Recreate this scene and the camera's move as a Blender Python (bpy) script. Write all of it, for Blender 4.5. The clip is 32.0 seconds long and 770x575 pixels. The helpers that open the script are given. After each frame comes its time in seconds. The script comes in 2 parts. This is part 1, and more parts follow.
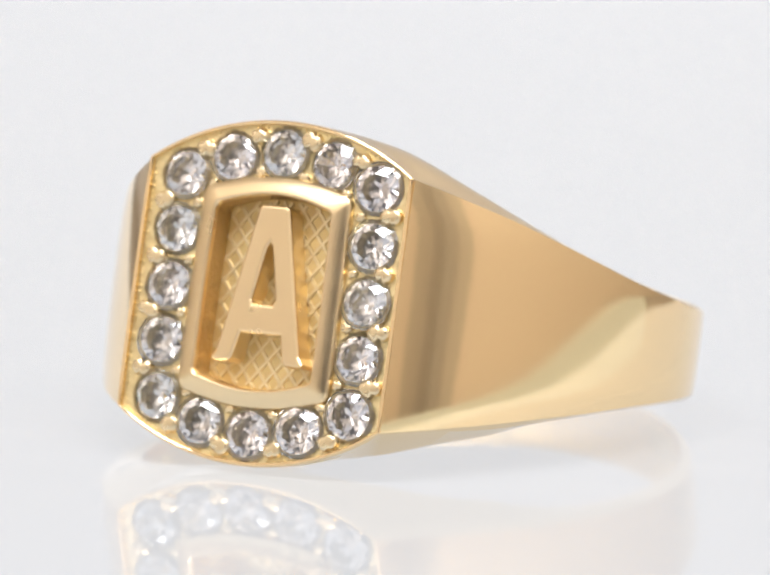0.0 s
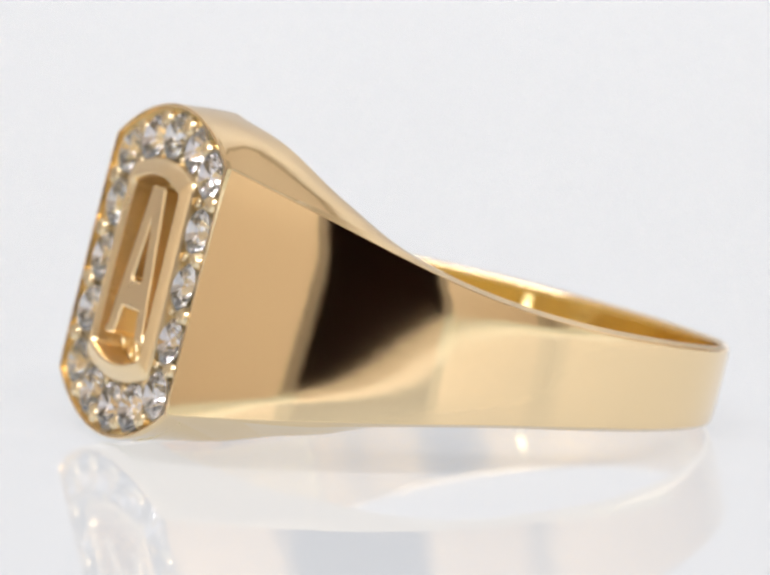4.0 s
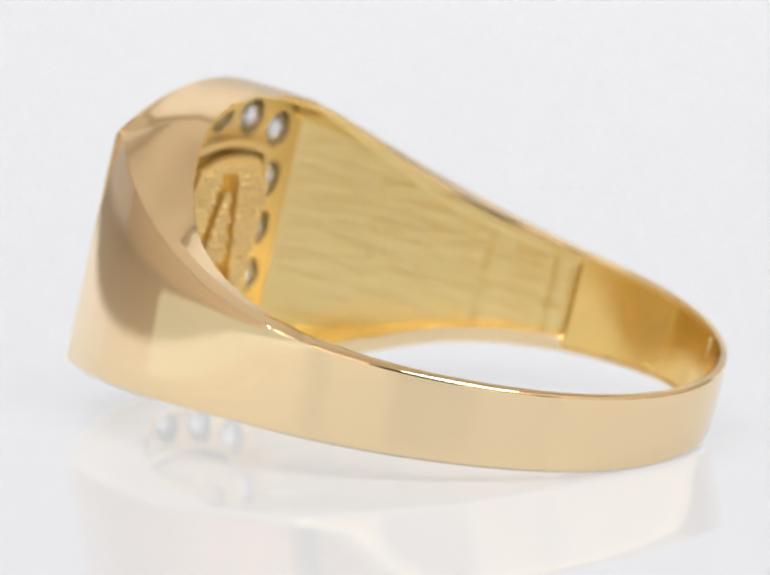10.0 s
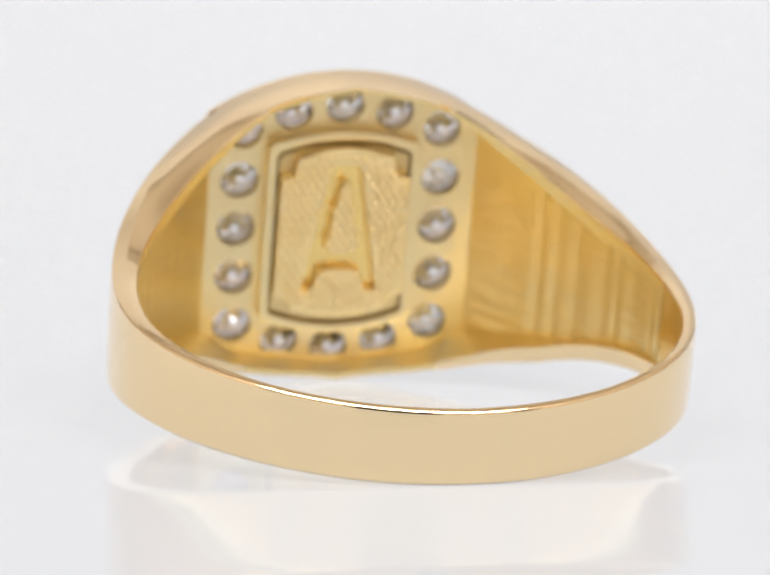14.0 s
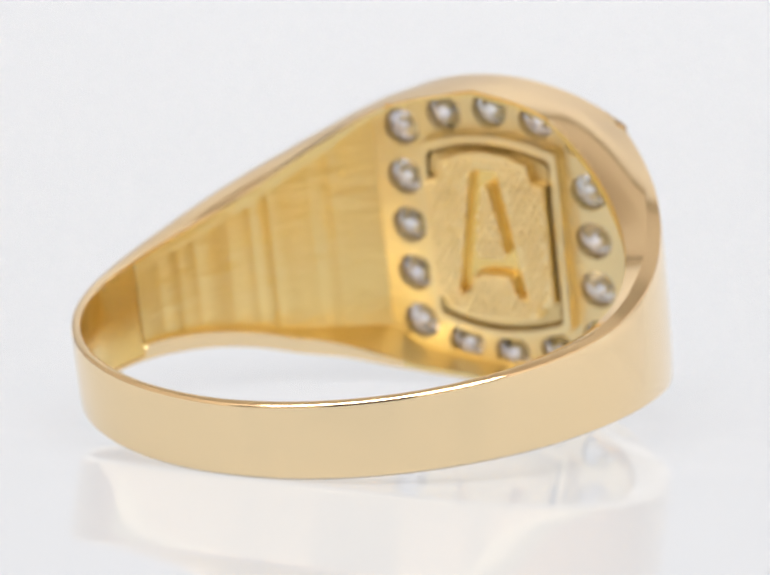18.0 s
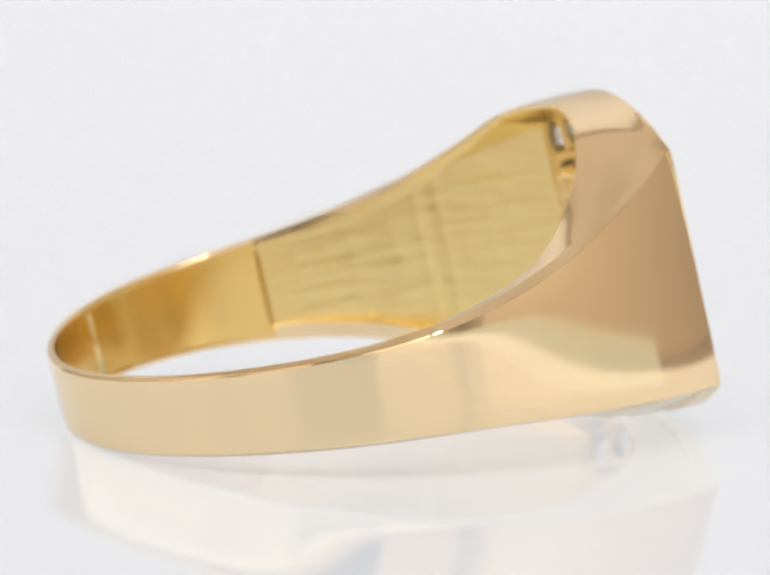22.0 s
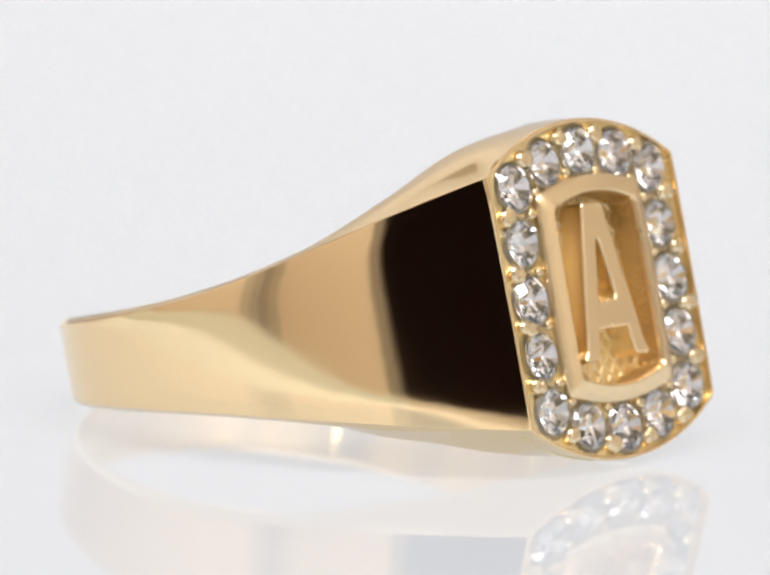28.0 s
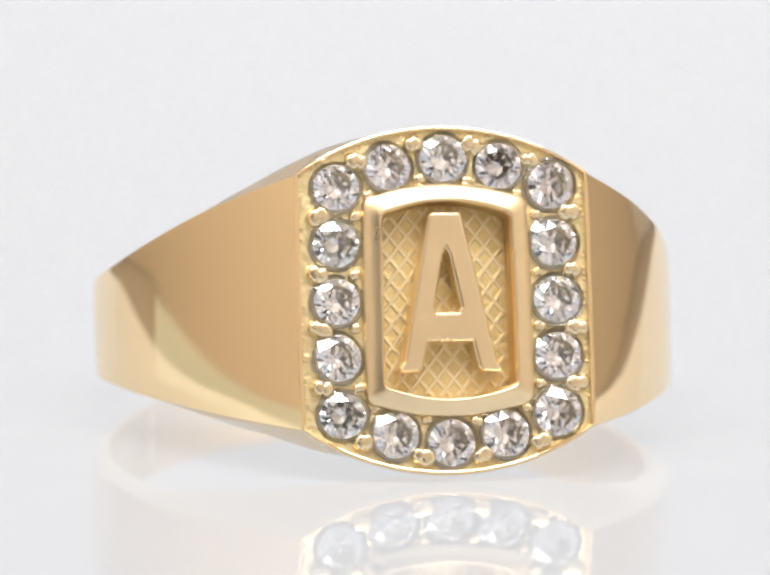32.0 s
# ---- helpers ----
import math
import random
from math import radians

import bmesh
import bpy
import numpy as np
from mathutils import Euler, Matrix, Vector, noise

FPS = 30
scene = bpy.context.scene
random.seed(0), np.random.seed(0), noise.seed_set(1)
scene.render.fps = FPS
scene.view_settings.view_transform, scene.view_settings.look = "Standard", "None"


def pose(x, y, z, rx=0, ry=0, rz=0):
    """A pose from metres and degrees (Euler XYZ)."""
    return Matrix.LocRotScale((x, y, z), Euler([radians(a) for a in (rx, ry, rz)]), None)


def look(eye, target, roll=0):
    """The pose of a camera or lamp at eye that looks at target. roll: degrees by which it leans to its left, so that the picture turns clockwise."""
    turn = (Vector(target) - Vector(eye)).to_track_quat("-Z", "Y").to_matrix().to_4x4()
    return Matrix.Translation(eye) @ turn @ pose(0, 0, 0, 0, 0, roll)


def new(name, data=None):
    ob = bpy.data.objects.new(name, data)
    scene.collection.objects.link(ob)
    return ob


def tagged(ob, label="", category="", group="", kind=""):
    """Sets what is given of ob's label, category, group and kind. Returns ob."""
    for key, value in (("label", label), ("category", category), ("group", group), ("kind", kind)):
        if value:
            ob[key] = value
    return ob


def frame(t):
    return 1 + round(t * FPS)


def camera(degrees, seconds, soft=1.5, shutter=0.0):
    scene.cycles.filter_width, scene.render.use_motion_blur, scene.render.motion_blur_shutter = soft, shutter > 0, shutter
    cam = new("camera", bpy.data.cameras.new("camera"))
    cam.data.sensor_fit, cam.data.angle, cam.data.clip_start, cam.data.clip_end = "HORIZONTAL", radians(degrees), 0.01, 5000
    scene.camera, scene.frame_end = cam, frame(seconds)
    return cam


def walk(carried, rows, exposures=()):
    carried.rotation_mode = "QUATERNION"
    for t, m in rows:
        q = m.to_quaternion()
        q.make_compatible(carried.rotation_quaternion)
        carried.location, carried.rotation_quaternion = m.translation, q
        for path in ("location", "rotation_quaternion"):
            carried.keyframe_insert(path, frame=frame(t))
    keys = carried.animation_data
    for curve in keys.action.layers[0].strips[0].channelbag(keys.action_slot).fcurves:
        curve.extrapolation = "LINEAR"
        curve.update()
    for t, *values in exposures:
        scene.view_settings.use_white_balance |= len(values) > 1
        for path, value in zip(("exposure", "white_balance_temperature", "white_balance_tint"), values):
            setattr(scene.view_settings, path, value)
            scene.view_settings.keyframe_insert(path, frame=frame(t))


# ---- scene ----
from mathutils.geometry import delaunay_2d_cdt

MM = 0.001

# ---- camera: a long lens that stands still before the turning ring ----
cam = camera(7.754, 32.0, soft=2.1)
cam.data.dof.use_dof = True
cam.data.dof.focus_distance = 0.188
cam.data.dof.aperture_fstop = 115
EYE = pose(-0.17 * MM, -199.454 * MM, 36.42 * MM, 81.030, -0.970, 0.166)
walk(cam, [(0.0, EYE), (32.0, EYE)])

# ---- light: an assumed bar overhead and an added fill, inside a white photo box ----
world = bpy.data.worlds.new("studio_world")
scene.world = world
world.use_nodes = True
world.node_tree.nodes["Background"].inputs[0].default_value = (1.0, 1.0, 1.0, 1)
world.node_tree.nodes["Background"].inputs[1].default_value = 0.0


def area_light(name, place, target, sx, sy, watts, colour=(1.0, 1.0, 1.0)):
    lamp = bpy.data.lights.new(name, "AREA")
    lamp.shape, lamp.size, lamp.size_y, lamp.energy, lamp.color = "RECTANGLE", sx, sy, watts, colour
    ob = new(name, lamp)
    ob.matrix_world = look(place, target)
    return ob


area_light("front_light_bar", (0, -0.130, 0.276), (0, -0.1299, 0.0), 0.36, 0.07, 1.03, (0.965, 0.985, 1.03))
# unseen fill, added to brighten the upper back wall and lid in reflections
area_light("back_fill_light", (0, 0.11, 0.18), (0, 0.19, 0.225), 0.36, 0.05, 0.115, (0.965, 0.985, 1.03))

# ---- materials ----


def material(name):
    m = bpy.data.materials.new(name)
    m.use_nodes = True
    return m, m.node_tree.nodes, m.node_tree.links, m.node_tree.nodes["Principled BSDF"]


def surface(name, colour, rough, metal=0.0, grain=2000.0, bump=0.0, vary=0.0, rough_vary=0.0, ior=1.5, spec=0.5, stretch=None):
    m, nodes, links, b = material(name)
    b.inputs["Metallic"].default_value = metal
    b.inputs["IOR"].default_value = ior
    b.inputs["Specular IOR Level"].default_value = spec
    co = nodes.new("ShaderNodeTexCoord")
    fine = nodes.new("ShaderNodeTexNoise")
    fine.inputs["Scale"].default_value, fine.inputs["Detail"].default_value = grain, 4
    wide = nodes.new("ShaderNodeTexNoise")
    wide.inputs["Scale"].default_value, wide.inputs["Detail"].default_value = grain / 9, 2
    place = nodes.new("ShaderNodeMapping")
    place.inputs["Scale"].default_value = stretch or (1, 1, 1)
    links.new(co.outputs["Object"], place.inputs["Vector"])
    for n in (fine, wide):
        links.new(place.outputs["Vector"], n.inputs["Vector"])
    mix = nodes.new("ShaderNodeMix")
    mix.data_type = "RGBA"
    mix.inputs["A"].default_value = (*[c * (1 - vary) for c in colour], 1)
    mix.inputs["B"].default_value = (*[min(1, c * (1 + vary)) for c in colour], 1)
    links.new(wide.outputs["Fac"], mix.inputs["Factor"])
    links.new(mix.outputs["Result"], b.inputs["Base Color"])
    rr = nodes.new("ShaderNodeMapRange")
    rr.inputs["To Min"].default_value, rr.inputs["To Max"].default_value = max(0, rough - rough_vary), rough + rough_vary
    links.new(fine.outputs["Fac"], rr.inputs["Value"])
    links.new(rr.outputs["Result"], b.inputs["Roughness"])
    if bump:
        bp = nodes.new("ShaderNodeBump")
        bp.inputs["Strength"].default_value, bp.inputs["Distance"].default_value = bump, 0.0001
        links.new(fine.outputs["Fac"], bp.inputs["Height"])
        links.new(bp.outputs["Normal"], b.inputs["Normal"])
    return m


GOLD = surface("polished_gold", (0.99, 0.772, 0.47), 0.07, 1.0, 420, 0.04, 0.015, 0.015)
GOLD_SATIN = surface("cast_gold", (0.975, 0.78, 0.45), 0.42, 1.0, 2600, 0.7, 0.12, 0.08)
GOLD_BRUSHED = surface("brushed_cast_gold", (0.995, 0.765, 0.355), 0.36, 1.0, 1500, 0.85, 0.09, 0.08, stretch=(0.35, 0.35, 1.6))
GOLD_INNER = surface("worn_inner_gold", (0.98, 0.68, 0.25), 0.2, 1.0, 420, 0.08, 0.1, 0.1)
GOLD_PITTED = surface("pitted_cast_gold", (0.975, 0.78, 0.42), 0.36, 1.0, 7000, 1.0, 0.06, 0.08)
GOLD_SOFT = surface("softly_polished_gold", (0.97, 0.78, 0.49), 0.29, 1.0, 800, 0.16, 0.02, 0.05)
# darker ground, paler ridges: the lattice's light and shade put into the colours
GOLD_GROUND = surface("matted_gold_ground", (0.83, 0.665, 0.34), 0.5, 1.0, 3800, 0.4, 0.12, 0.06)
GOLD_RIDGE = surface("lit_ridge_gold", (0.96, 0.83, 0.56), 0.45, 1.0, 3800, 0.2, 0.05, 0.06)
GOLD_FINE = surface("bright_cut_gold", (0.95, 0.80, 0.53), 0.28, 1.0, 2500, 0.15, 0.03, 0.05)
# darker, blotchier gold for the inner wall of the letter frame
GOLD_RECESS = surface("dark_recess_gold", (0.64, 0.46, 0.23), 0.5, 1.0, 5200, 0.9, 0.3, 0.1)
# rows of shallow pits, left by the casting
pit_nodes, pit_links = GOLD_PITTED.node_tree.nodes, GOLD_PITTED.node_tree.links
pits, pit_bump = pit_nodes.new("ShaderNodeTexVoronoi"), pit_nodes.new("ShaderNodeBump")
pits.inputs["Scale"].default_value, pits.inputs["Randomness"].default_value = 3400, 0.35
pit_bump.inputs["Strength"].default_value, pit_bump.inputs["Distance"].default_value = 0.55, 0.0001
pit_links.new(pit_nodes["Mapping"].outputs["Vector"], pits.inputs["Vector"])
pit_links.new(pits.outputs["Distance"], pit_bump.inputs["Height"])
pit_links.new(pit_bump.outputs["Normal"], pit_nodes["Principled BSDF"].inputs["Normal"])
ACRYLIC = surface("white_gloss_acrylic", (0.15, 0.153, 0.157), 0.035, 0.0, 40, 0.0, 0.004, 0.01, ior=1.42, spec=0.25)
WALL = surface("white_box_board", (0.66, 0.662, 0.667), 0.7, 0.0, 60, 0.0, 0.01, 0.05, spec=0.2)
SIDE = surface("warm_white_cloth", (0.73, 0.655, 0.57), 0.8, 0.0, 60, 0.0, 0.01, 0.05, spec=0.1)
BASE = surface("beige_base_cloth", (0.36, 0.325, 0.285), 0.8, 0.0, 60, 0.0, 0.02, 0.05, spec=0.1)
FRONT = surface("warm_white_curtain", (0.74, 0.66, 0.57), 0.8, 0.0, 60, 0.0, 0.01, 0.05, spec=0.1)
SOFT_GREY = surface("pale_corner_shade", (0.52, 0.48, 0.43), 0.8, 0.0, 60, 0.0, 0.03, 0.05, spec=0.1)
PALE_STRIP = surface("pale_aqua_strip", (0.78, 0.82, 0.77), 0.6, 0.0, 60, 0.0, 0.02, 0.05, spec=0.2)
LID = surface("dull_warm_lid", (0.70, 0.65, 0.59), 0.8, 0.0, 60, 0.0, 0.02, 0.05, spec=0.1)
CORNER_DARK = surface("dark_corner_shade", (0.43, 0.40, 0.36), 0.8, 0.0, 60, 0.0, 0.03, 0.05, spec=0.1)
GREY = surface("grey_slit_edging", (0.30, 0.27, 0.24), 0.8, 0.0, 60, 0.0, 0.03, 0.05, spec=0.1)
DIM = surface("dim_reddish_room", (0.20, 0.085, 0.07), 0.9, 0.0, 12, 0.0, 0.6, 0.05, spec=0.1, stretch=(1, 1, 0.1))
BLACK = surface("black_cloth", (0.012, 0.011, 0.011), 0.9, 0.0, 300, 0.1, 0.2, 0.05, spec=0.1)


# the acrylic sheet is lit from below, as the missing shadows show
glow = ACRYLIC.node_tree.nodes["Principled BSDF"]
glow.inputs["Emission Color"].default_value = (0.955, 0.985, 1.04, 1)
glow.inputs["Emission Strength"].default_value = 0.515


def gem_material():
    m, nodes, links, b = material("clear_zirconia")
    info, tint = nodes.new("ShaderNodeObjectInfo"), nodes.new("ShaderNodeMix")
    tint.data_type = "RGBA"
    tint.inputs["A"].default_value, tint.inputs["B"].default_value = (0.995, 0.965, 1.0, 1), (0.96, 0.98, 1.0, 1)
    links.new(info.outputs["Random"], tint.inputs["Factor"])
    links.new(tint.outputs["Result"], b.inputs["Base Color"])
    b.inputs["Roughness"].default_value = 0.0
    b.inputs["IOR"].default_value = 2.2
    b.inputs["Transmission Weight"].default_value = 0.98
    return m


GEM = gem_material()


# ---- building helpers ----
def part(name, bm, mat, parent=None, label="", smooth=False):
    mesh = bpy.data.meshes.new(name)
    bmesh.ops.recalc_face_normals(bm, faces=bm.faces)
    bmesh.ops.transform(bm, matrix=Matrix.Scale(MM, 4), verts=bm.verts)
    for f in bm.faces:
        f.smooth = smooth
    bm.to_mesh(mesh)
    bm.free()
    mesh.materials.append(mat)
    ob = new(name, mesh)
    ob.parent = parent
    if label:
        ob["label"] = label
    return ob


def box(bm, x0, x1, y0, y1, z0, z1):
    m = Matrix.Translation(((x0 + x1) / 2, (y0 + y1) / 2, (z0 + z1) / 2)) @ Matrix.Diagonal((x1 - x0, y1 - y0, z1 - z0, 1))
    bmesh.ops.create_cube(bm, size=1, matrix=m)


def inside(p, loop):
    hit = False
    for (x0, y0), (x1, y1) in zip(loop, loop[1:] + loop[:1]):
        if (y0 > p[1]) != (y1 > p[1]) and p[0] < (x1 - x0) * (p[1] - y0) / (y1 - y0) + x0:
            hit = not hit
    return hit


def slab(bm, outer, holes, d0, d1, place=lambda a, b, d: (a, b, d)):
    """A flat piece with holes, from the depth d0 to d1. Returns the rim edges of its upper face."""
    verts, edges = [], []
    for loop in (outer, *holes):
        k = len(verts)
        verts += [Vector(p) for p in loop]
        edges += [(k + i, k + (i + 1) % len(loop)) for i in range(len(loop))]
    pts, _, tris, *_ = delaunay_2d_cdt(verts, edges, [], 0, 1e-5)
    low = [bm.verts.new(place(p.x, p.y, d0)) for p in pts]
    top = [bm.verts.new(place(p.x, p.y, d1)) for p in pts]
    count = {}
    for t in tris:
        c = (sum(pts[i].x for i in t) / 3, sum(pts[i].y for i in t) / 3)
        if not inside(c, outer) or any(inside(c, h) for h in holes):
            continue
        bm.faces.new([top[i] for i in t])
        bm.faces.new([low[i] for i in reversed(t)])
        for i, j in ((t[0], t[1]), (t[1], t[2]), (t[2], t[0])):
            count.setdefault(tuple(sorted((i, j))), []).append((i, j))
    rim = []
    for (i, j), uses in count.items():
        if len(uses) == 1:
            a, b = uses[0]
            bm.faces.new((top[b], top[a], low[a], low[b]))
            rim.append(bm.edges.get((top[a], top[b])))
    for v in [v for v in bm.verts if not v.link_faces]:
        bm.verts.remove(v)
    return rim


def curve_at(table, x):
    """A smooth value between the rows (x, y) of a short table."""
    xs, ys = zip(*table)
    if x <= xs[0]:
        return ys[0]
    if x >= xs[-1]:
        return ys[-1]
    i = max(k for k in range(len(xs) - 1) if xs[k] <= x)

    def slope(k):
        if k == 0:
            return (ys[1] - ys[0]) / (xs[1] - xs[0])
        if k == len(xs) - 1:
            return (ys[-1] - ys[-2]) / (xs[-1] - xs[-2])
        return (ys[k + 1] - ys[k - 1]) / (xs[k + 1] - xs[k - 1])

    h = xs[i + 1] - xs[i]
    t = (x - xs[i]) / h
    return ((2 * t**3 - 3 * t**2 + 1) * ys[i] + (t**3 - 2 * t**2 + t) * h * slope(i)
            + (3 * t**2 - 2 * t**3) * ys[i + 1] + (t**3 - t**2) * h * slope(i + 1))


# ---- the photo box ----
bm = bmesh.new()
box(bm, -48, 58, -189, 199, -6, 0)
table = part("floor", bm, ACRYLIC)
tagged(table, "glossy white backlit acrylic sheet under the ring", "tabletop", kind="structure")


def wall(name, *size, mat=WALL, label="plain white inner wall of a photo box"):
    bm = bmesh.new()
    box(bm, *size)
    return tagged(part(name, bm, mat), label, "wall", kind="structure")


wall("wall_north", -200, 200, 200, 204, -10, 284)
wall("wall_east", 200, 204, -190, 204, -10, 284, mat=SIDE, label="warm white cloth side of a photo box")
wall("wall_west", -204, -200, -190, 204, -10, 284, mat=SIDE, label="warm white cloth side of a photo box")
wall("ceiling", -204, 204, -194, 204, 284, 288, mat=LID, label="dull warm grey lid of a photo box")
wall("wall_south_a", -204, -63, -194, -190, -10, 284, mat=FRONT, label="warm white front curtain beside its slit")
wall("wall_south_b", 54, 204, -194, -190, -10, 284, mat=FRONT, label="warm white front curtain beside its slit")
wall("wall_south_c", -63, 54, -194, -190, 130, 284, mat=FRONT, label="warm white front curtain above its slit")
wall("trim_a", -63, -54, -194, -190, -10, 130, mat=GREY, label="grey edging of the front slit")
wall("trim_b", 46, 54, -194, -190, -10, 130, mat=GREY, label="grey edging of the front slit")
wall("trim_c", -54, 46, -194, -190, 112, 130, mat=GREY, label="grey edging of the front slit")
# nested grey strips put the soft shade of the front corners into colour
for i, (x, y) in enumerate(((-1, -190), (1, -190))):
    for wide, off, mat, label in ((34, 0.4, SOFT_GREY, "pale grey strip for the shade in a photo box corner"), (15, 2.0, CORNER_DARK, "darker grey strip for the shade in a photo box corner")):
        y0, y1 = y + 0.2, y + off + wide
        x0, x1 = sorted((x * 199.8, x * (200 - off)))
        wall("corner_shade_%d" % i, x0, x1, y0, y1, -3.8, 283.5, mat=mat, label=label)
        x0, x1 = sorted((x * (200 - off), x * (200 - off - wide)))
        y0, y1 = y + 0.2, y + off
        wall("corner_shade_%d" % i, x0, x1, y0, y1, -3.8, 283.5, mat=mat, label=label)
# two more added strips: the dark edge under the lid, done in colour
wall("edge_shade_a", -196, 196, 197, 199.8, 258, 283.5, mat=SOFT_GREY, label="grey strip for the shade where wall meets lid")
wall("edge_shade_b", -196, 196, 188, 196.8, 281.5, 283.8, mat=SOFT_GREY, label="grey strip for the shade where wall meets lid")
# unseen pale aqua strips, added for the bright line reflected in the gold
wall("reflected_strip_a", -66, -54, -189.5, -187, 0.1, 5.0, mat=PALE_STRIP, label="pale aqua strip added at the curtain for a reflected bright line")
# added hem, unseen: the floor mirrors it instead of the dark slit
wall("slit_hem", -54, 46, -194, -190, -10, 6, mat=FRONT, label="warm white hem added under the front slit")
wall("reflected_strip_b", 46, 58, -189.5, -187, 0.1, 5.0, mat=PALE_STRIP, label="pale aqua strip added at the curtain for a reflected bright line")
wall("reflected_strip_c", -50, -48.2, -186, 12, -6, 2.8, mat=PALE_STRIP, label="pale aqua strip added beside the acrylic for a reflected bright line")
wall("reflected_strip_d", 58.2, 60, -186, 12, -6, 2.8, mat=PALE_STRIP, label="pale aqua strip added beside the acrylic for a reflected bright line")
wall("floor_cloth_a", -199.8, -50.2, -189.8, 199.8, -9, -4, mat=BASE, label="beige base cloth beside the acrylic")
wall("floor_cloth_b", 60.2, 199.8, -189.8, 199.8, -9, -4, mat=BASE, label="beige base cloth beside the acrylic")
wall("dark_room_wall", -200, 200, -420, -416, -12, 284, mat=DIM, label="dark wall behind the front slit")
wall("dark_room_wall_a", -204, -200, -420, -194, -12, 284, mat=BLACK, label="dark wall behind the front slit")
wall("dark_room_wall_b", 200, 204, -420, -194, -12, 284, mat=BLACK, label="dark wall behind the front slit")
wall("dark_room_ceiling", -204, 204, -420, -194, 284, 288, mat=BLACK, label="dark lid behind the front slit")
wall("dark_room_floor", -204, 204, -420, -194, -16, -12, mat=BLACK, label="dark floor behind the front slit")

# ---- the ring: u across the face, v from the face to the back, w along the finger ----
TILT = -14.5
ring = new("signet_ring")
tagged(ring, "yellow gold signet ring with clear stones and raised letter A", "ring")

CV = 1.8          # where the ring is widest
FACE_V = -10.82   # the plane of the face
FACE_W = 3.55     # the middle of the face along the finger
FACE_U = 0.08
TWIST = ((-68, 0.6), (-60, 0.3), (-50, -0.3), (-37, -0.6), (0, -0.3), (90, 0.0))
OUTER_H = ((-68, 4.35), (-53, 3.6), (-37, 2.82), (-19, 2.12), (0, 1.7), (20, 1.5), (44, 1.38), (90, 1.3))
INNER_H = ((-90, 6.08), (-70, 5.5), (-53, 4.22), (-37, 3.02), (-19, 2.26), (0, 1.82), (44, 1.45), (90, 1.36))


def middle(v):
    t = min(1, max(0, (v + 5) / 17))
    return FACE_W + 0.85 * t * t * (3 - 2 * t)


def shoulder_line():
    """The shoulder's outline: it leaves the face at a slant and bends, ever faster, to the ring's side."""
    pts, u, v, n = [], 5.1, -10.79, 200
    length = 5.2 / (sum(math.cos(radians(46 + 31 * (i + 0.5) / n + 13 * ((i + 0.5) / n) ** 2)) for i in range(n)) / n)
    for i in range(n + 1):
        a = radians(46 + 31 * i / n + 13 * (i / n) ** 2)
        pts.append((u, v, a))
        a = radians(46 + 31 * (i + 0.5) / n + 13 * ((i + 0.5) / n) ** 2)
        u, v = u + length / n * math.cos(a), v + length / n * math.sin(a)
    return pts


SHOULDER = shoulder_line()
SIDE_U, SIDE_V = SHOULDER[-1][0], SHOULDER[-1][1]


def outer_plan(s, off=0.0):
    """Outline of the ring from above: s 0 at the face's corner, 1 at the side, 2 at the back."""
    if s <= 1:
        k = min(199, int(s * 200))
        t = s * 200 - k
        u, v, a = (x0 + (x1 - x0) * t for x0, x1 in zip(SHOULDER[k], SHOULDER[k + 1]))
        return u - off * math.sin(a), v + off * math.cos(a)
    a = math.pi / 2 * (s - 1)
    return (SIDE_U - off) * math.cos(a), SIDE_V + (11.25 - SIDE_V - off) * math.sin(a)


def inner_plan(phi):
    return 9.6 * math.cos(phi), CV + (10.5 if phi < 0 else 9.15) * math.sin(phi)


def face_arc(a):
    """Half height of the face at the distance a from its middle."""
    return math.sqrt(8.93**2 - a * a) - 8.93 + 5.95


CROWN = 17
FLANK = 3         # points across the bulging upper flank
HOLLOW_END = 0.97
BULGE = 0.09
DENSE = 132
NARROW = 127   # stations before the hollow ends


def bulged(p, q, amount):
    """Points on a gently bulging line from p to q."""
    span, out = math.dist(p, q), []
    for k in range(1, FLANK + 1):
        f = k / (FLANK + 1)
        out.append(tuple(a + (b - a) * f for a, b in zip(p, q))[:2] + (p[2] + (q[2] - p[2]) * f + amount * span * 4 * f * (1 - f),))
    return out


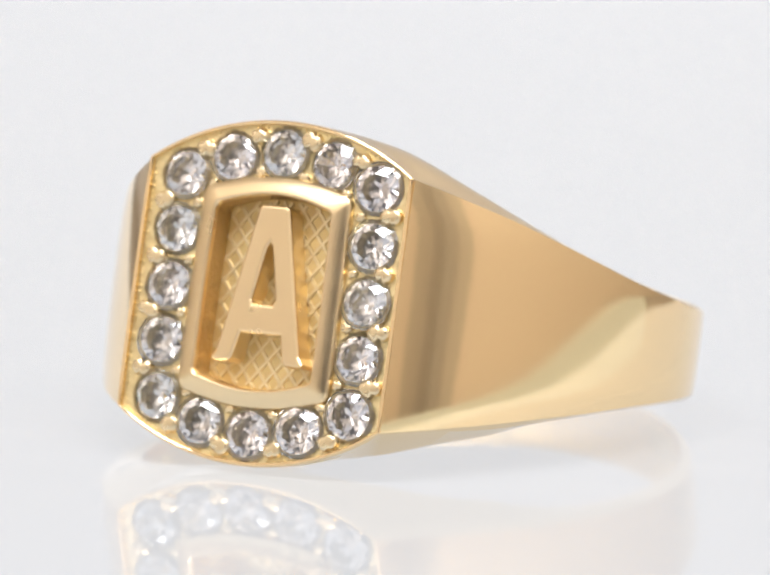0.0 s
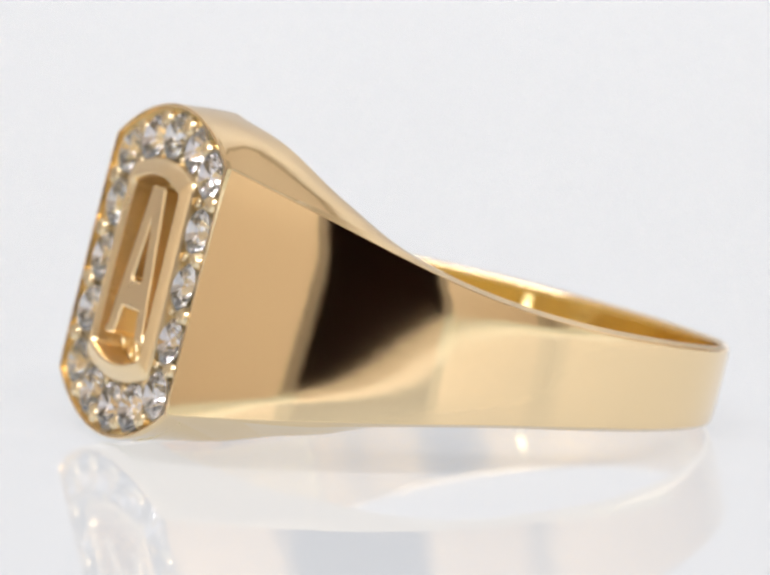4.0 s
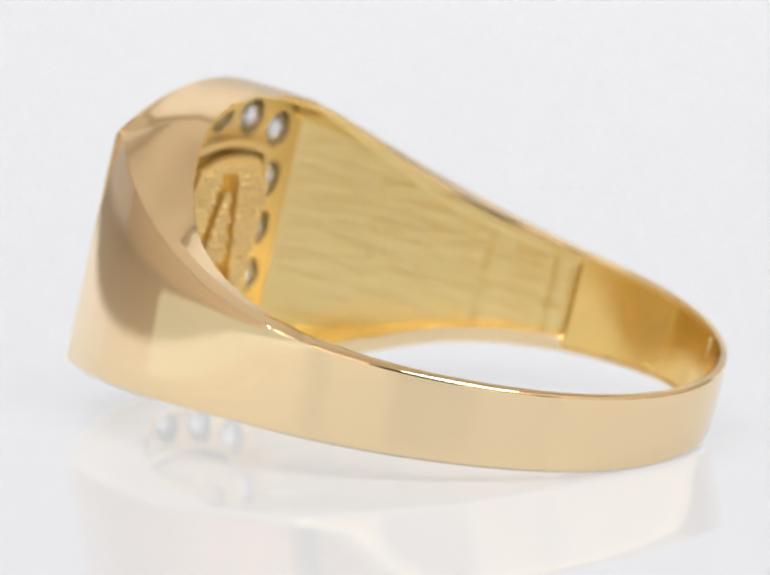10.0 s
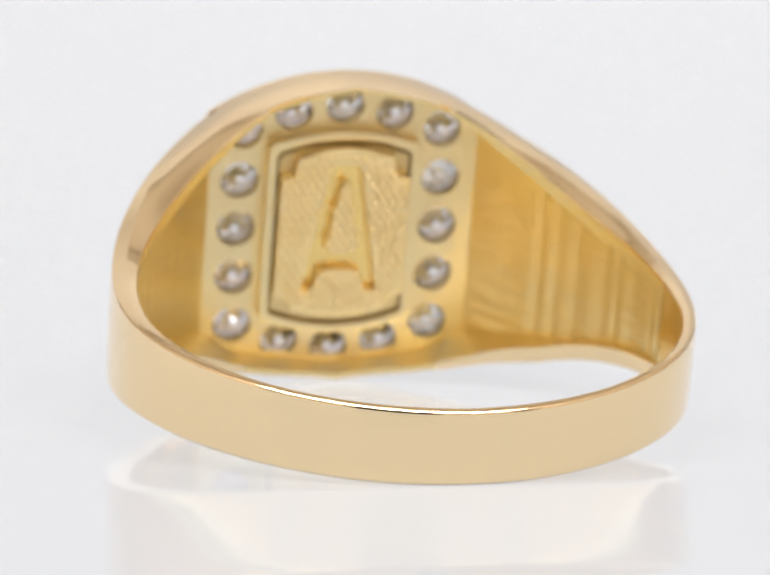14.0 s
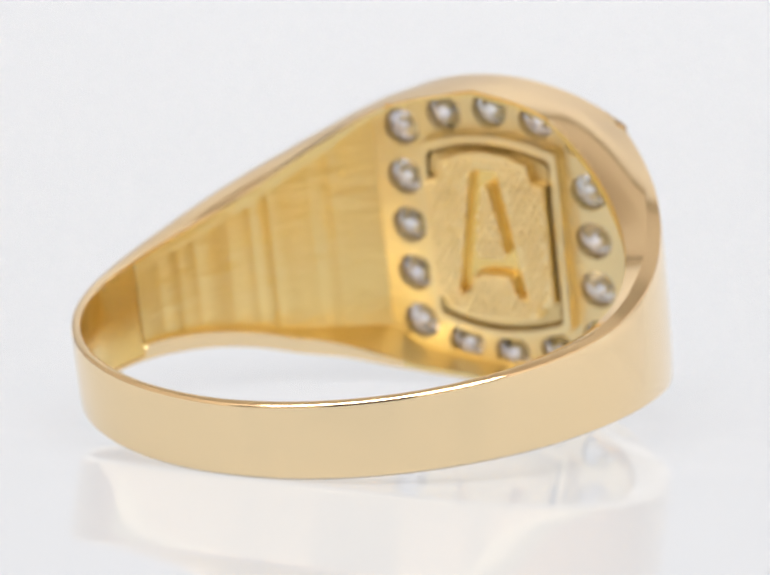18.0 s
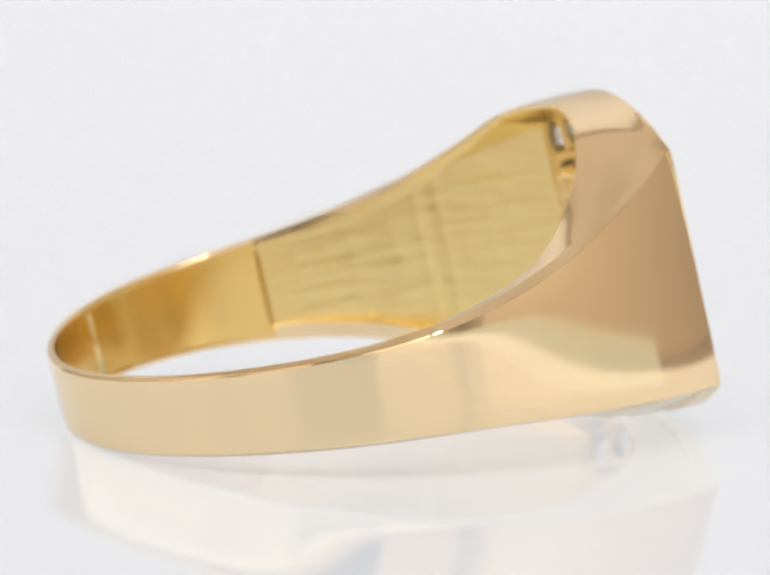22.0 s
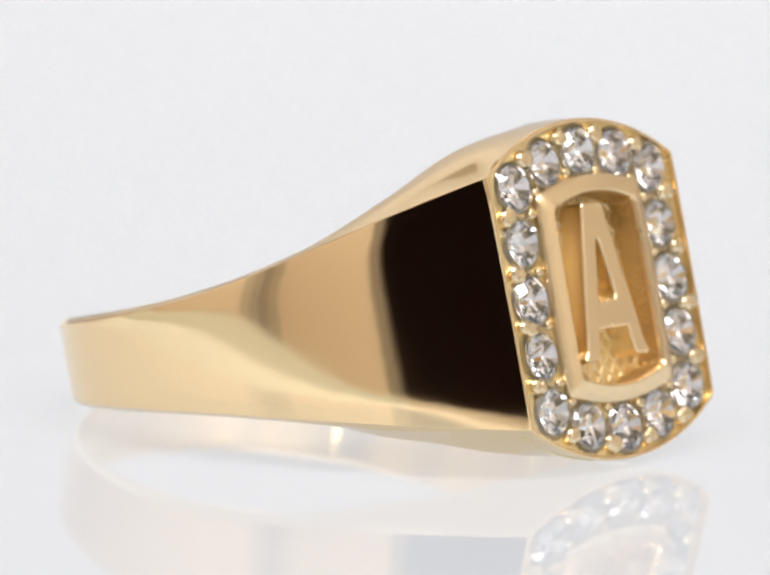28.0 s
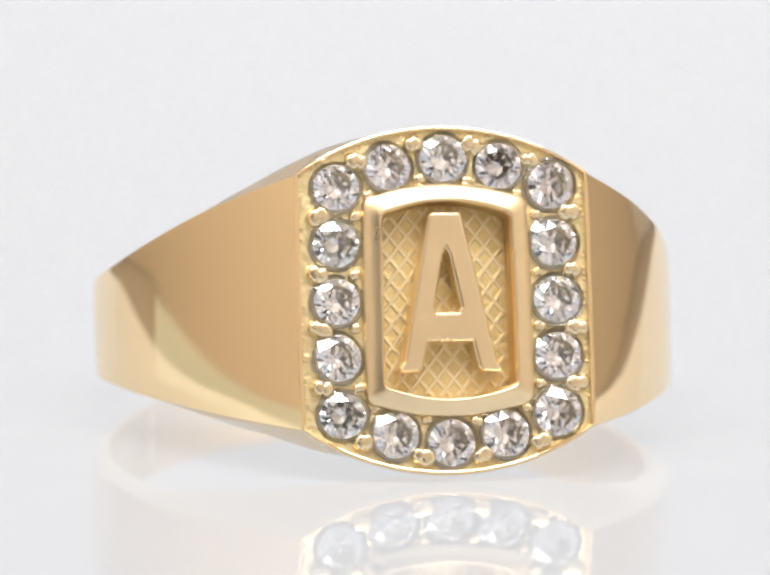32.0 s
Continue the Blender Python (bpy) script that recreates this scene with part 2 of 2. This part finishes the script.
def station(s, side):
    u, v = outer_plan(s)
    phi = math.atan2(v - CV, u)
    deg = math.degrees(phi)
    ho, hi, c = curve_at(OUTER_H, deg), curve_at(INNER_H, deg), middle(v)
    iu, iv = inner_plan(phi)
    low_hi = hi + 0.12 * math.exp(-((deg + 42) / 12) ** 2) - 0.46 * min(1, max(0, (-deg - 45) / 25))
    pts = []
    lean = math.tan(radians(curve_at(TWIST, deg))) * ho
    for k in range(CROWN):
        x = -1 + 2 * k / (CROWN - 1)
        x *= 1 - (0.06 if s > 1 else 0.03) / ho
        ou, ov = outer_plan(s, ho * (radians(0.7) * x * x + radians(0.9) * abs(x) ** 7) + lean * x)
        pts.append((side * ou, ov, c + ho * x))
    top = (pts[-1][0] * 0.997, (pts[-1][1] - CV) * 0.997 + CV, c + ho)
    low = (pts[0][0] * 0.997, (pts[0][1] - CV) * 0.997 + CV, c - ho)
    grow = min(1, max(0, (s - 0.15) / 0.7))
    seam = 0.05 + 0.49 * grow
    rise = 0.09 * min(1, grow * 3)
    crease = [(p[0] + (side * iu - p[0]) * seam, p[1] + (iv - p[1]) * seam, p[2] + sg * ((hi - ho) * seam + rise)) for p, sg in ((top, 1), (low, -1))]
    # flank, lip and hollow
    nu, nv = iu, iv
    if s < HOLLOW_END:
        lip = 0.2 + 0.3 * min(1, s * 3)
        rib = 0.05 * (0.7 + 0.3 * math.sin(s * 31 + side)) * abs(math.sin(math.pi * (s * 10.5 + 0.22 * math.sin(s * 23 + 2 * side)))) * min(1, max(0, (s - 0.12) * 4))
        hu, hv = outer_plan(s, 0.62 + rib)
        deep = min(1.0, 0.62 / max(0.3, math.hypot(u - iu, v - iv)))
        hh = min(hi - lip - 0.12, ho + (hi - ho) * deep - 0.3)
    else:
        lip, (hu, hv), hh = 0.12, (nu, nv), hi - 0.3
    edge = (side * (iu * 0.994 + u * 0.006), iv * 0.994 + v * 0.006, c + hi)
    pts += [top, crease[0], *bulged(crease[0], edge, BULGE * min(1, max(0, (0.75 - s) / 0.5))), edge, (side * nu * 0.996, nv * 0.996, c + hi - 0.1),
            (side * nu, nv, c + hi - 0.1 - lip)]
    for k in range(5):
        pts.append((side * hu, hv, c + (hh if k < 2 else min(hh, low_hi - lip - 0.12)) * (1 - k / 2)))
    pts += [(side * nu, nv, c - low_hi + 0.1 + lip), (side * nu * 0.996, nv * 0.996, c - low_hi + 0.1), (side * (iu * 0.994 + u * 0.006), iv * 0.994 + v * 0.006, c - low_hi), crease[1], low]
    return pts


def head_station(a):
    """The upper and lower walls of the head, behind the face."""
    phi = -math.atan2(-(FACE_V + 0.3 - CV), a)
    deg = math.degrees(phi)
    deg = deg if a >= 0 else -180 - deg
    ho, hi = face_arc(a), curve_at(INNER_H, deg)
    drop = 0.46
    iu, iv = inner_plan(radians(deg))
    iu = math.copysign(iu, a) if a else 0.0
    out = []
    for sgn in (1, -1):
        c = FACE_W
        hi = hi if sgn > 0 else hi - drop
        wall_h = min(hi - 0.24, ho + (hi - ho) * 0.36 - 0.24)
        wall_h -= 0.25 * (abs(a) / 5.1) ** 6
        seam = (a + (iu - a) * 0.05, FACE_V + 0.16 + (iv - FACE_V - 0.16) * 0.05, c + sgn * (ho + (hi - ho) * 0.05))
        edge = (iu, iv, c + sgn * hi)
        swell = bulged(seam, edge, BULGE * (0.2 + 0.8 * (abs(a) / 5.1) ** 2)) if sgn > 0 else []
        out.append([(a, FACE_V + 0.05, c + sgn * (ho - 0.03)), (a, FACE_V + 0.16, c + sgn * ho), seam, *swell, edge,
                    (iu, iv, c + sgn * (hi - 0.1)), (iu * 0.99, iv, c + sgn * (hi - 0.22)), (a, -9.97, c + sgn * wall_h), (a, -10.0, c + sgn * (wall_h - 0.2))])
    return out


def shank_mesh():
    bm = bmesh.new()
    ss = [i / DENSE for i in range(NARROW)] + [HOLLOW_END - 0.004, HOLLOW_END + 0.004, 0.985, 1.0] + [1 + i / 26 for i in range(1, 27)]
    loop = [station(s, 1) for s in ss] + [station(s, -1) for s in reversed(ss[:-1])]
    rows = [[bm.verts.new(p) for p in st] for st in loop]
    n = len(rows[0])
    inner = CROWN + 2 + FLANK
    sharp = {CROWN - 1, CROWN, CROWN + 1, inner, inner + 2, inner + 3, inner + 7, inner + 8, n - 3, n - 2, n - 1, 0}
    for i0, (r0, r1) in enumerate(zip(rows, rows[1:])):
        for k in range(n):
            f = bm.faces.new((r0[k], r0[(k + 1) % n], r1[(k + 1) % n], r1[k]))
            if inner + 1 <= k <= inner + 7:
                f.material_index = 2 if i0 in range(NARROW + 1, len(rows) - NARROW - 2) else 1
        band = NARROW + 6 <= i0 < len(rows) - NARROW - 7
        for k in sharp:
            if k in (CROWN + 1, n - 2) and not 26 <= i0 < len(rows) - 27:
                continue
            if band and k in (CROWN + 1, inner, n - 3, n - 2):
                continue
            e = bm.edges.get((r0[k], r1[k]))
            if e:
                e.smooth = False
    heads = [head_station(-5.1 + 10.2 * i / 20) for i in range(21)]
    for which, more in ((0, FLANK), (1, 0)):
        def ends(row):
            if which == 0:
                return row[CROWN - 1:inner + 5]
            return [row[0]] + row[n - 1:n - 8:-1]

        hr = [ends(rows[-1])] + [[bm.verts.new(p) for p in h[which]] for h in heads[1:-1]] + [ends(rows[0])]
        for r0, r1 in zip(hr, hr[1:]):
            for k in range(len(r0) - 1):
                f = bm.faces.new((r0[k], r0[k + 1], r1[k + 1], r1[k]))
                f.material_index = 1 if k >= 4 + more else 0
            for k in (1, 3 + more, 5 + more, 6 + more):
                bm.edges.get((r0[k], r1[k])).smooth = False
        for r in (hr[0], hr[-1]):
            for k in (0, 3 + more):
                bm.edges.get((r[k], r[k + 1])).smooth = False
    return bm


shank = part("shank", shank_mesh(), GOLD, ring, "polished yellow gold band with wide tapering shoulders", smooth=True)
shank.data.materials.append(GOLD_BRUSHED)
shank.data.materials.append(GOLD_INNER)


def inner_strip(bm, deg, side, half, w0, w1, proud, steps=3):
    """A thin strip on the inner side of the band, round the angle deg."""
    rows = []
    for k in range(steps + 1):
        phi = radians(deg - half + 2 * half * k / steps)
        u, v = inner_plan(phi)
        edge = proud * (0.15 if k in (0, steps) else 1.0)
        c = middle(v)
        rows.append([bm.verts.new((side * (u - e * math.cos(phi)), v - e * math.sin(phi), c + w)) for e, w in ((-0.05, w0), (edge, w0), (edge, w1), (-0.05, w1))])
    for r0, r1 in zip(rows, rows[1:]):
        for k in range(4):
            bm.faces.new((r0[k], r0[(k + 1) % 4], r1[(k + 1) % 4], r1[k]))
    bm.faces.new(rows[0])
    bm.faces.new(rows[-1])


for side in (1, -1):
    bm = bmesh.new()
    inner_strip(bm, 41, side, 2.0, -1.1, 1.2, 0.004, 4)
    part("solder_seam", bm, GOLD_BRUSHED, shank, "pale upright solder seam inside the band", smooth=True)
bm = bmesh.new()
for deg, w0, w1 in ((24, -0.5, 0.45), (26.5, -0.2, 0.5), (30, -0.55, 0.1), (32, -0.35, 0.5)):
    inner_strip(bm, deg, 1, 0.45, w0, w1, 0.006)
part("hallmark", bm, GOLD_INNER, shank, "small worn stamped mark inside the band")


def on_face(a, b, d):
    return FACE_U + a, FACE_V - d, FACE_W + b


def on_rim(a, b, d):
    return a, FACE_V - d, FACE_W + b


def face_loop(inset, n=26):
    top, half = [], 5.1 - inset
    for i in range(n + 1):
        a = half - 2 * half * i / n
        top.append((a, face_arc(a) - inset - 0.02))
    sides = [(-half, top[-1][1] * (1 - 2 * k / 12)) for k in range(1, 12)]
    low = [(-a, -b) for a, b in top]
    loop = top + sides + low + [(-a, -b) for a, b in sides]
    return [(a * (1 - 0.007 * (abs(b) / 4.35) ** 4 * (abs(a) / 5.1) ** 6), b) for a, b in loop]


def panel_loop(half, corner, apex, n=16, narrow=0.0, r=0.34):
    """The outline of the letter's frame: straight sides, bowed top and foot, rounded corners."""
    top = half - narrow
    bow = [(x * (top - r), corner + (apex - corner) * (1 - (x * (top - r) / half) ** 2)) for x in (1 - 2 * i / n for i in range(n + 1))]
    up = bow[0][1]
    bend = [(-(top - r) - r * math.sin(math.pi / 2 * k / 6), up - r * 0.92 + r * 0.92 * math.cos(math.pi / 2 * k / 6)) for k in range(1, 7)]
    end = bend[-1][1]
    side = [(-top - narrow * k / 5, end - 2 * end * k / 10) for k in range(1, 6)]
    left = bow[n // 2 + 1:] + bend + side[:4]
    foot = [(a * half / top, -b) for a, b in reversed(bow[n // 2 + 1:] + bend)]
    left = left + [(-half, 0.0)] + [(-half, -end * 0.5)] + foot
    right = [(-a, b) for a, b in reversed(left)]
    return [bow[n // 2]] + left + [(0.0, -apex)] + right


def circle(x, y, r, n=20):
    return [(x + r * math.cos(2 * math.pi * i / n), y + r * math.sin(2 * math.pi * i / n)) for i in range(n)]


STONES = [(-3.72, 3.88), (-1.9, 4.56), (0, 4.84), (1.9, 4.56), (3.72, 3.88), (3.78, 1.92), (3.8, 0), (3.78, -1.92),
          (3.72, -3.88), (1.9, -4.56), (0, -4.84), (-1.9, -4.56), (-3.72, -3.88), (-3.78, -1.92), (-3.8, 0), (-3.78, 1.92)]
FRAME_OUT = panel_loop(2.88, 3.42, 3.96, narrow=0.06, r=0.45)
FRAME_IN = panel_loop(2.24, 2.84, 3.32, narrow=0.05, r=0.3)

bm = bmesh.new()
slab(bm, face_loop(0.07), [circle(x + FACE_U, y, 0.72) for x, y in STONES] + [panel_loop(2.4, 3.0, 3.5)], -0.84, -0.2, on_rim)
bezel_plate = part("bezel_plate", bm, GOLD_SATIN, ring, "cast gold plate pierced for the stones")

bm = bmesh.new()
rim = slab(bm, face_loop(0.0), [face_loop(0.13)], -0.22, -0.01, on_rim)
bmesh.ops.bevel(bm, geom=rim, offset=0.035, segments=2, affect="EDGES", profile=0.5)
bezel_rim = part("bezel_rim", bm, GOLD, ring, "bright gold rim round the face")


def frame_mesh():
    bm = bmesh.new()
    prof = [(-0.1, -0.5), (-0.04, -0.02), (0.0, 0.06), (0.06, 0.1), (0.36, 0.18), (0.66, 0.25), (0.74, 0.262), (0.82, 0.285), (0.9, 0.265), (0.97, 0.16), (1.0, 0.05), (1.0, -0.95)]
    rows = []
    for (ax, ay), (bx, by) in zip(FRAME_OUT, FRAME_IN):
        rows.append([bm.verts.new(on_face(ax + (bx - ax) * t, ay + (by - ay) * t, d)) for t, d in prof])
    for r0, r1 in zip(rows, rows[1:] + rows[:1]):
        for k in range(len(prof) - 1):
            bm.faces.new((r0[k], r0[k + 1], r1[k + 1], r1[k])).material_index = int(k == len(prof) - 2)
        for k in (1, 6, 10):
            bm.edges.get((r0[k], r1[k])).smooth = False
    return bm


part("letter_frame", frame_mesh(), GOLD_SOFT, ring, "polished raised gold frame round the letter", smooth=True).data.materials.append(GOLD_RECESS)

bm = bmesh.new()
slab(bm, panel_loop(2.42, 3.02, 3.5), [], -1.3, -0.88, on_face)
recess_floor = part("recess_floor", bm, GOLD_GROUND, ring, "sunken gold ground behind the letter")


def ridges():
    """Fine raised lines at a steep slant, clipped to the sunken ground."""
    limit = [(x * 0.985, y * 0.985) for x, y in FRAME_IN]
    for sgn in (1, -1):
        for line in range(-13, 14):
            run = []
            for i in range(-60, 61):
                t = i * 0.1
                a, b = line * 0.6 + sgn * t * 0.60, t * 0.75
                if inside((a, b), limit):
                    run.append((a, b))
            if len(run) < 2:
                continue
            (a0, b0), (a1, b1) = run[0], run[-1]
            d = Vector((a1 - a0, b1 - b0)).normalized()
            n = Vector((-d.y, d.x)) * 0.08
            bm = bmesh.new()
            p, q = ([bm.verts.new(on_face(a + n.x, b + n.y, -0.885)), *(bm.verts.new(on_face(a + n.x * w, b + n.y * w, -0.825 + 0.004 * sgn)) for w in (0.55, -0.55)), bm.verts.new(on_face(a - n.x, b - n.y, -0.885))]
                    for a, b in ((a0, b0), (a1, b1)))
            for k in range(3):
                bm.faces.new((p[k], p[k + 1], q[k + 1], q[k]))
            bm.faces.new(p)
            bm.faces.new(q)
            part("lattice_ridge", bm, GOLD_RIDGE, recess_floor)


ridges()

LETTER = [(-0.5, 3.0), (0.45, 3.0), (0.56, 2.9), (1.64, -2.08), (1.8, -2.32), (1.78, -2.42), (1.62, -2.47), (1.14, -2.44), (0.99, -2.3), (0.8, -1.42),
          (-0.72, -1.42), (-0.94, -2.3), (-1.06, -2.44), (-1.56, -2.47), (-1.72, -2.42), (-1.74, -2.32), (-1.58, -2.08), (-0.6, 2.9)]
COUNTER = [(-0.02, 1.72), (0.08, 1.55), (0.44, -0.25), (0.36, -0.4), (-0.4, -0.4), (-0.46, -0.25), (-0.12, 1.55)]


def letter_mesh(d0, d1, round_off):
    bm = bmesh.new()
    rim = slab(bm, LETTER, [COUNTER], d0, d1, on_face)
    if round_off:
        bmesh.ops.dissolve_limit(bm, angle_limit=0.01, verts=bm.verts, edges=bm.edges)
        rim = [e for e in bm.edges if all(abs(FACE_V - v.co.y - d1) < 1e-4 for v in e.verts) and len(e.link_faces) == 2
               and e.calc_face_angle() > 0.5]
        bmesh.ops.bevel(bm, geom=rim, offset=0.11, segments=3, affect="EDGES", profile=0.5)
    return bm


part("letter", letter_mesh(-0.9, 0.1, True), GOLD_SOFT, ring, "raised polished gold capital letter A")

# back of the face: the sunken ground shows as a raised block with the letter's hollow in it
BACK_LETTER = [(-0.46, 2.85), (0.42, 2.85), (0.56, 2.6), (1.38, -1.8), (1.42, -2.15), (0.98, -2.15), (0.82, -1.42), (0.4, -1.3), (-0.36, -1.3), (-0.78, -1.42),
               (-0.96, -2.15), (-1.42, -2.15), (-1.36, -1.8), (-0.6, 2.6)]
BACK_COUNTER = [(-0.02, 2.15), (0.12, 2.1), (0.6, -0.5), (0.4, -0.66), (-0.44, -0.66), (-0.64, -0.5), (-0.16, 2.1)]
BLOCK = [(-2.42, -2.3), (-1.95, -2.5), (-1.7, -2.95), (-0.9, -3.12), (0, -3.2), (0.9, -3.12), (1.7, -2.95), (1.95, -2.5), (2.42, -2.3), (2.42, 2.3),
         (1.95, 2.42), (1.8, 3.12), (0.9, 3.42), (0, 3.52), (-0.9, 3.42), (-1.8, 3.12), (-1.95, 2.42), (-2.42, 2.3)]
bm = bmesh.new()
for outline, gaps in ((BLOCK, [BACK_LETTER]), (BACK_COUNTER, [])):
    rim = slab(bm, outline, gaps, -1.302, -1.82, on_face)
    bmesh.ops.bevel(bm, geom=rim, offset=0.06, segments=2, affect="EDGES", profile=0.5)
# added amber slab: the groove's shade is put into its colour
hollow = bmesh.new()
slab(hollow, [(x * 1.04, y * 1.02) for x, y in BACK_LETTER], [], -1.301, -1.36, on_face)
back_block = part("back_block", bm, GOLD_PITTED, ring, "pitted cast gold block, the letter hollowed from behind")


part("groove_shade_slab", hollow, GOLD_INNER, back_block, "dark amber slab added to shade the hollowed letter")


def pebbles():
    """Tiny cast bumps in slanting rows on the block behind the letter."""
    bm, lumps = bmesh.new(), random.Random(12)
    limit = [(x * 0.95, y * 0.95) for x, y in BLOCK]
    groove = [(x * 1.08, y * 1.05) for x, y in BACK_LETTER]
    for i in range(-12, 13):
        for j in range(-14, 15):
            a = i * 0.33 + 0.165 * (j % 2) + lumps.uniform(-0.03, 0.03)
            b = j * 0.26 + lumps.uniform(-0.03, 0.03)
            if inside((a, b), limit) and not (inside((a, b), groove) and not inside((a, b), BACK_COUNTER)):
                size = lumps.uniform(0.11, 0.14)
                bmesh.ops.create_icosphere(bm, subdivisions=1, radius=size, matrix=Matrix.Translation(on_face(a, b, -1.85)) @ Matrix.Diagonal((1, 1.0, 1, 1)))
    return bm


tagged(part("pebbled_grain", pebbles(), GOLD_SATIN, back_block, "rows of tiny cast bumps", smooth=True), kind="stuff")


bm = bmesh.new()
rim = slab(bm, panel_loop(2.84, 3.5, 4.02), [panel_loop(2.52, 3.16, 3.68)], -0.842, -1.4, on_face)
bmesh.ops.bevel(bm, geom=rim, offset=0.07, segments=2, affect="EDGES", profile=0.5)
part("back_frame", bm, GOLD_SATIN, ring, "narrow raised gold border behind the letter")


def gem_mesh():
    """A round brilliant: table, star and kite facets, girdle, and two tiers of pavilion facets."""
    bm = bmesh.new()
    r, cut = 0.955, random.Random(9)
    pts = [(0, 0, -0.912 * r)]
    for n, rad, z, off in ((8, 0.54, 0.315, 0.0), (8, 0.8, 0.18, 0.5), (8, 0.26, -0.692, 0.25)):
        for i in range(n):
            a = 2 * math.pi * (i + off) / n
            k = 1 + cut.uniform(-0.012, 0.012) * (z < 0.3)
            pts.append((rad * r * k * math.cos(a), rad * r * k * math.sin(a), z * r))
    for i in range(16):
        a = 2 * math.pi * i / 16
        for z in (0.025, -0.025):
            pts.append((r * math.cos(a), r * math.sin(a), z * r))
    bmesh.ops.convex_hull(bm, input=[bm.verts.new(p) for p in pts])
    bmesh.ops.dissolve_limit(bm, angle_limit=0.004, verts=bm.verts, edges=bm.edges)
    return bm


gem = part("gemstone", gem_mesh(), GEM, ring, "round brilliant clear colourless stone")
turn_face = Matrix(((1, 0, 0), (0, 0, -1), (0, 1, 0))).to_4x4()
rng = random.Random(4)
for i, (x, y) in enumerate(STONES):
    ob = gem if i == 0 else gem.copy()
    if i:
        scene.collection.objects.link(ob)
    p = on_face(x, y, -0.14 + rng.uniform(-0.03, 0.03))
    lean = Euler((rng.uniform(-0.14, 0.14), rng.uniform(-0.14, 0.14), rng.uniform(0, 0.8))).to_matrix().to_4x4()
    ob.matrix_basis = Matrix.Translation([c * MM for c in p]) @ turn_face @ lean


def grain_mesh(r, seed):
    """A worn gold grain of two lobes with a cut between them, flattened at its top."""
    lumps = random.Random(seed)
    bm = bmesh.new()
    bmesh.ops.create_uvsphere(bm, u_segments=20, v_segments=10, radius=r)
    push = [(Vector((lumps.uniform(-1, 1), lumps.uniform(-1, 1), lumps.uniform(-0.6, 1))).normalized(), lumps.uniform(-0.2, 0.14)) for _ in range(7)]
    cut = lumps.uniform(-0.25, 0.25)
    for v in bm.verts:
        n = v.co.normalized()
        k = 1 + sum(h * max(0, n.dot(d)) ** 6 for d, h in push)
        k -= 0.3 * math.exp(-((n.x - cut) / 0.16) ** 2)
        v.co *= k
        v.co.z = min(v.co.z, r * 0.62) * 1.1
    return bm


spots = []
for i, (x, y) in enumerate(STONES):
    x1, y1 = STONES[(i + 1) % 16]
    mx, my = (x + x1) / 2, (y + y1) / 2
    n = Vector((-(y1 - y), x1 - x)).normalized()
    spots += [(mx + n.x * 0.62, my + n.y * 0.62, 1.12), (mx - n.x * 0.62, my - n.y * 0.62, 0.62)]
for i, (x, y, k) in enumerate(spots):
    ob = part("prong", grain_mesh(0.34, i), GOLD_FINE, bezel_plate, "" if i else "worn gold grain that grips the stones", smooth=True)
    p = on_face(x + rng.uniform(-0.05, 0.05), y + rng.uniform(-0.05, 0.05), -0.16 + rng.uniform(-0.04, 0.04))
    along = Matrix.Rotation(rng.uniform(-0.5, 0.5), 4, "Z")
    ob.matrix_basis = Matrix.Translation([c * MM for c in p]) @ turn_face @ along @ Matrix.Diagonal((k * rng.uniform(0.95, 1.2), k * rng.uniform(0.8, 1.0), k, 1))


def milgrain_mesh():
    bm = bmesh.new()
    line = face_loop(0.21, 60)
    step, left = 0.2, 0.0
    for (x0, y0), (x1, y1) in zip(line, line[1:] + line[:1]):
        d = math.hypot(x1 - x0, y1 - y0)
        while left < d:
            t = left / d
            bmesh.ops.create_icosphere(bm, subdivisions=1, radius=0.052 * rng.uniform(0.5, 1.1), matrix=Matrix.Translation(on_rim(x0 + (x1 - x0) * t, y0 + (y1 - y0) * t, -0.19)))
            left += step * rng.uniform(0.9, 1.12)
        left -= d
    return bm


tagged(part("milgrain", milgrain_mesh(), GOLD_SATIN, bezel_rim, "row of tiny gold grains along the rim", smooth=True), kind="stuff")


# ---- the ring's turn ----
def motions():
    bpy.context.view_layer.update()
    lean = pose(0, 0, 0, TILT)
    lowest = min((lean @ v.co).z for v in shank.data.vertices)
    turns = [(0.0, -27.03), (1.0, -36.36), (2.0, -46.03), (3.0, -55.90), (4.5, -70.72), (6.0, -85.53), (7.5, -100.44), (9.0, -115.50),
             (10.5, -130.72), (12.0, -146.11), (13.0, -156.63), (14.0, -167.02), (15.5, -182.32), (17.0, -197.62), (18.0, -207.83),
             (19.5, -223.28), (21.0, -238.74), (22.5, -254.15), (24.0, -269.54), (25.5, -284.91), (27.0, -300.28), (28.0, -310.48),
             (29.0, -320.47), (30.0, -330.23), (31.0, -339.61), (32.0, -348.93)]
    walk(ring, [(t, pose(0, 0, -lowest, TILT, 0, yaw)) for t, yaw in turns])


motions()
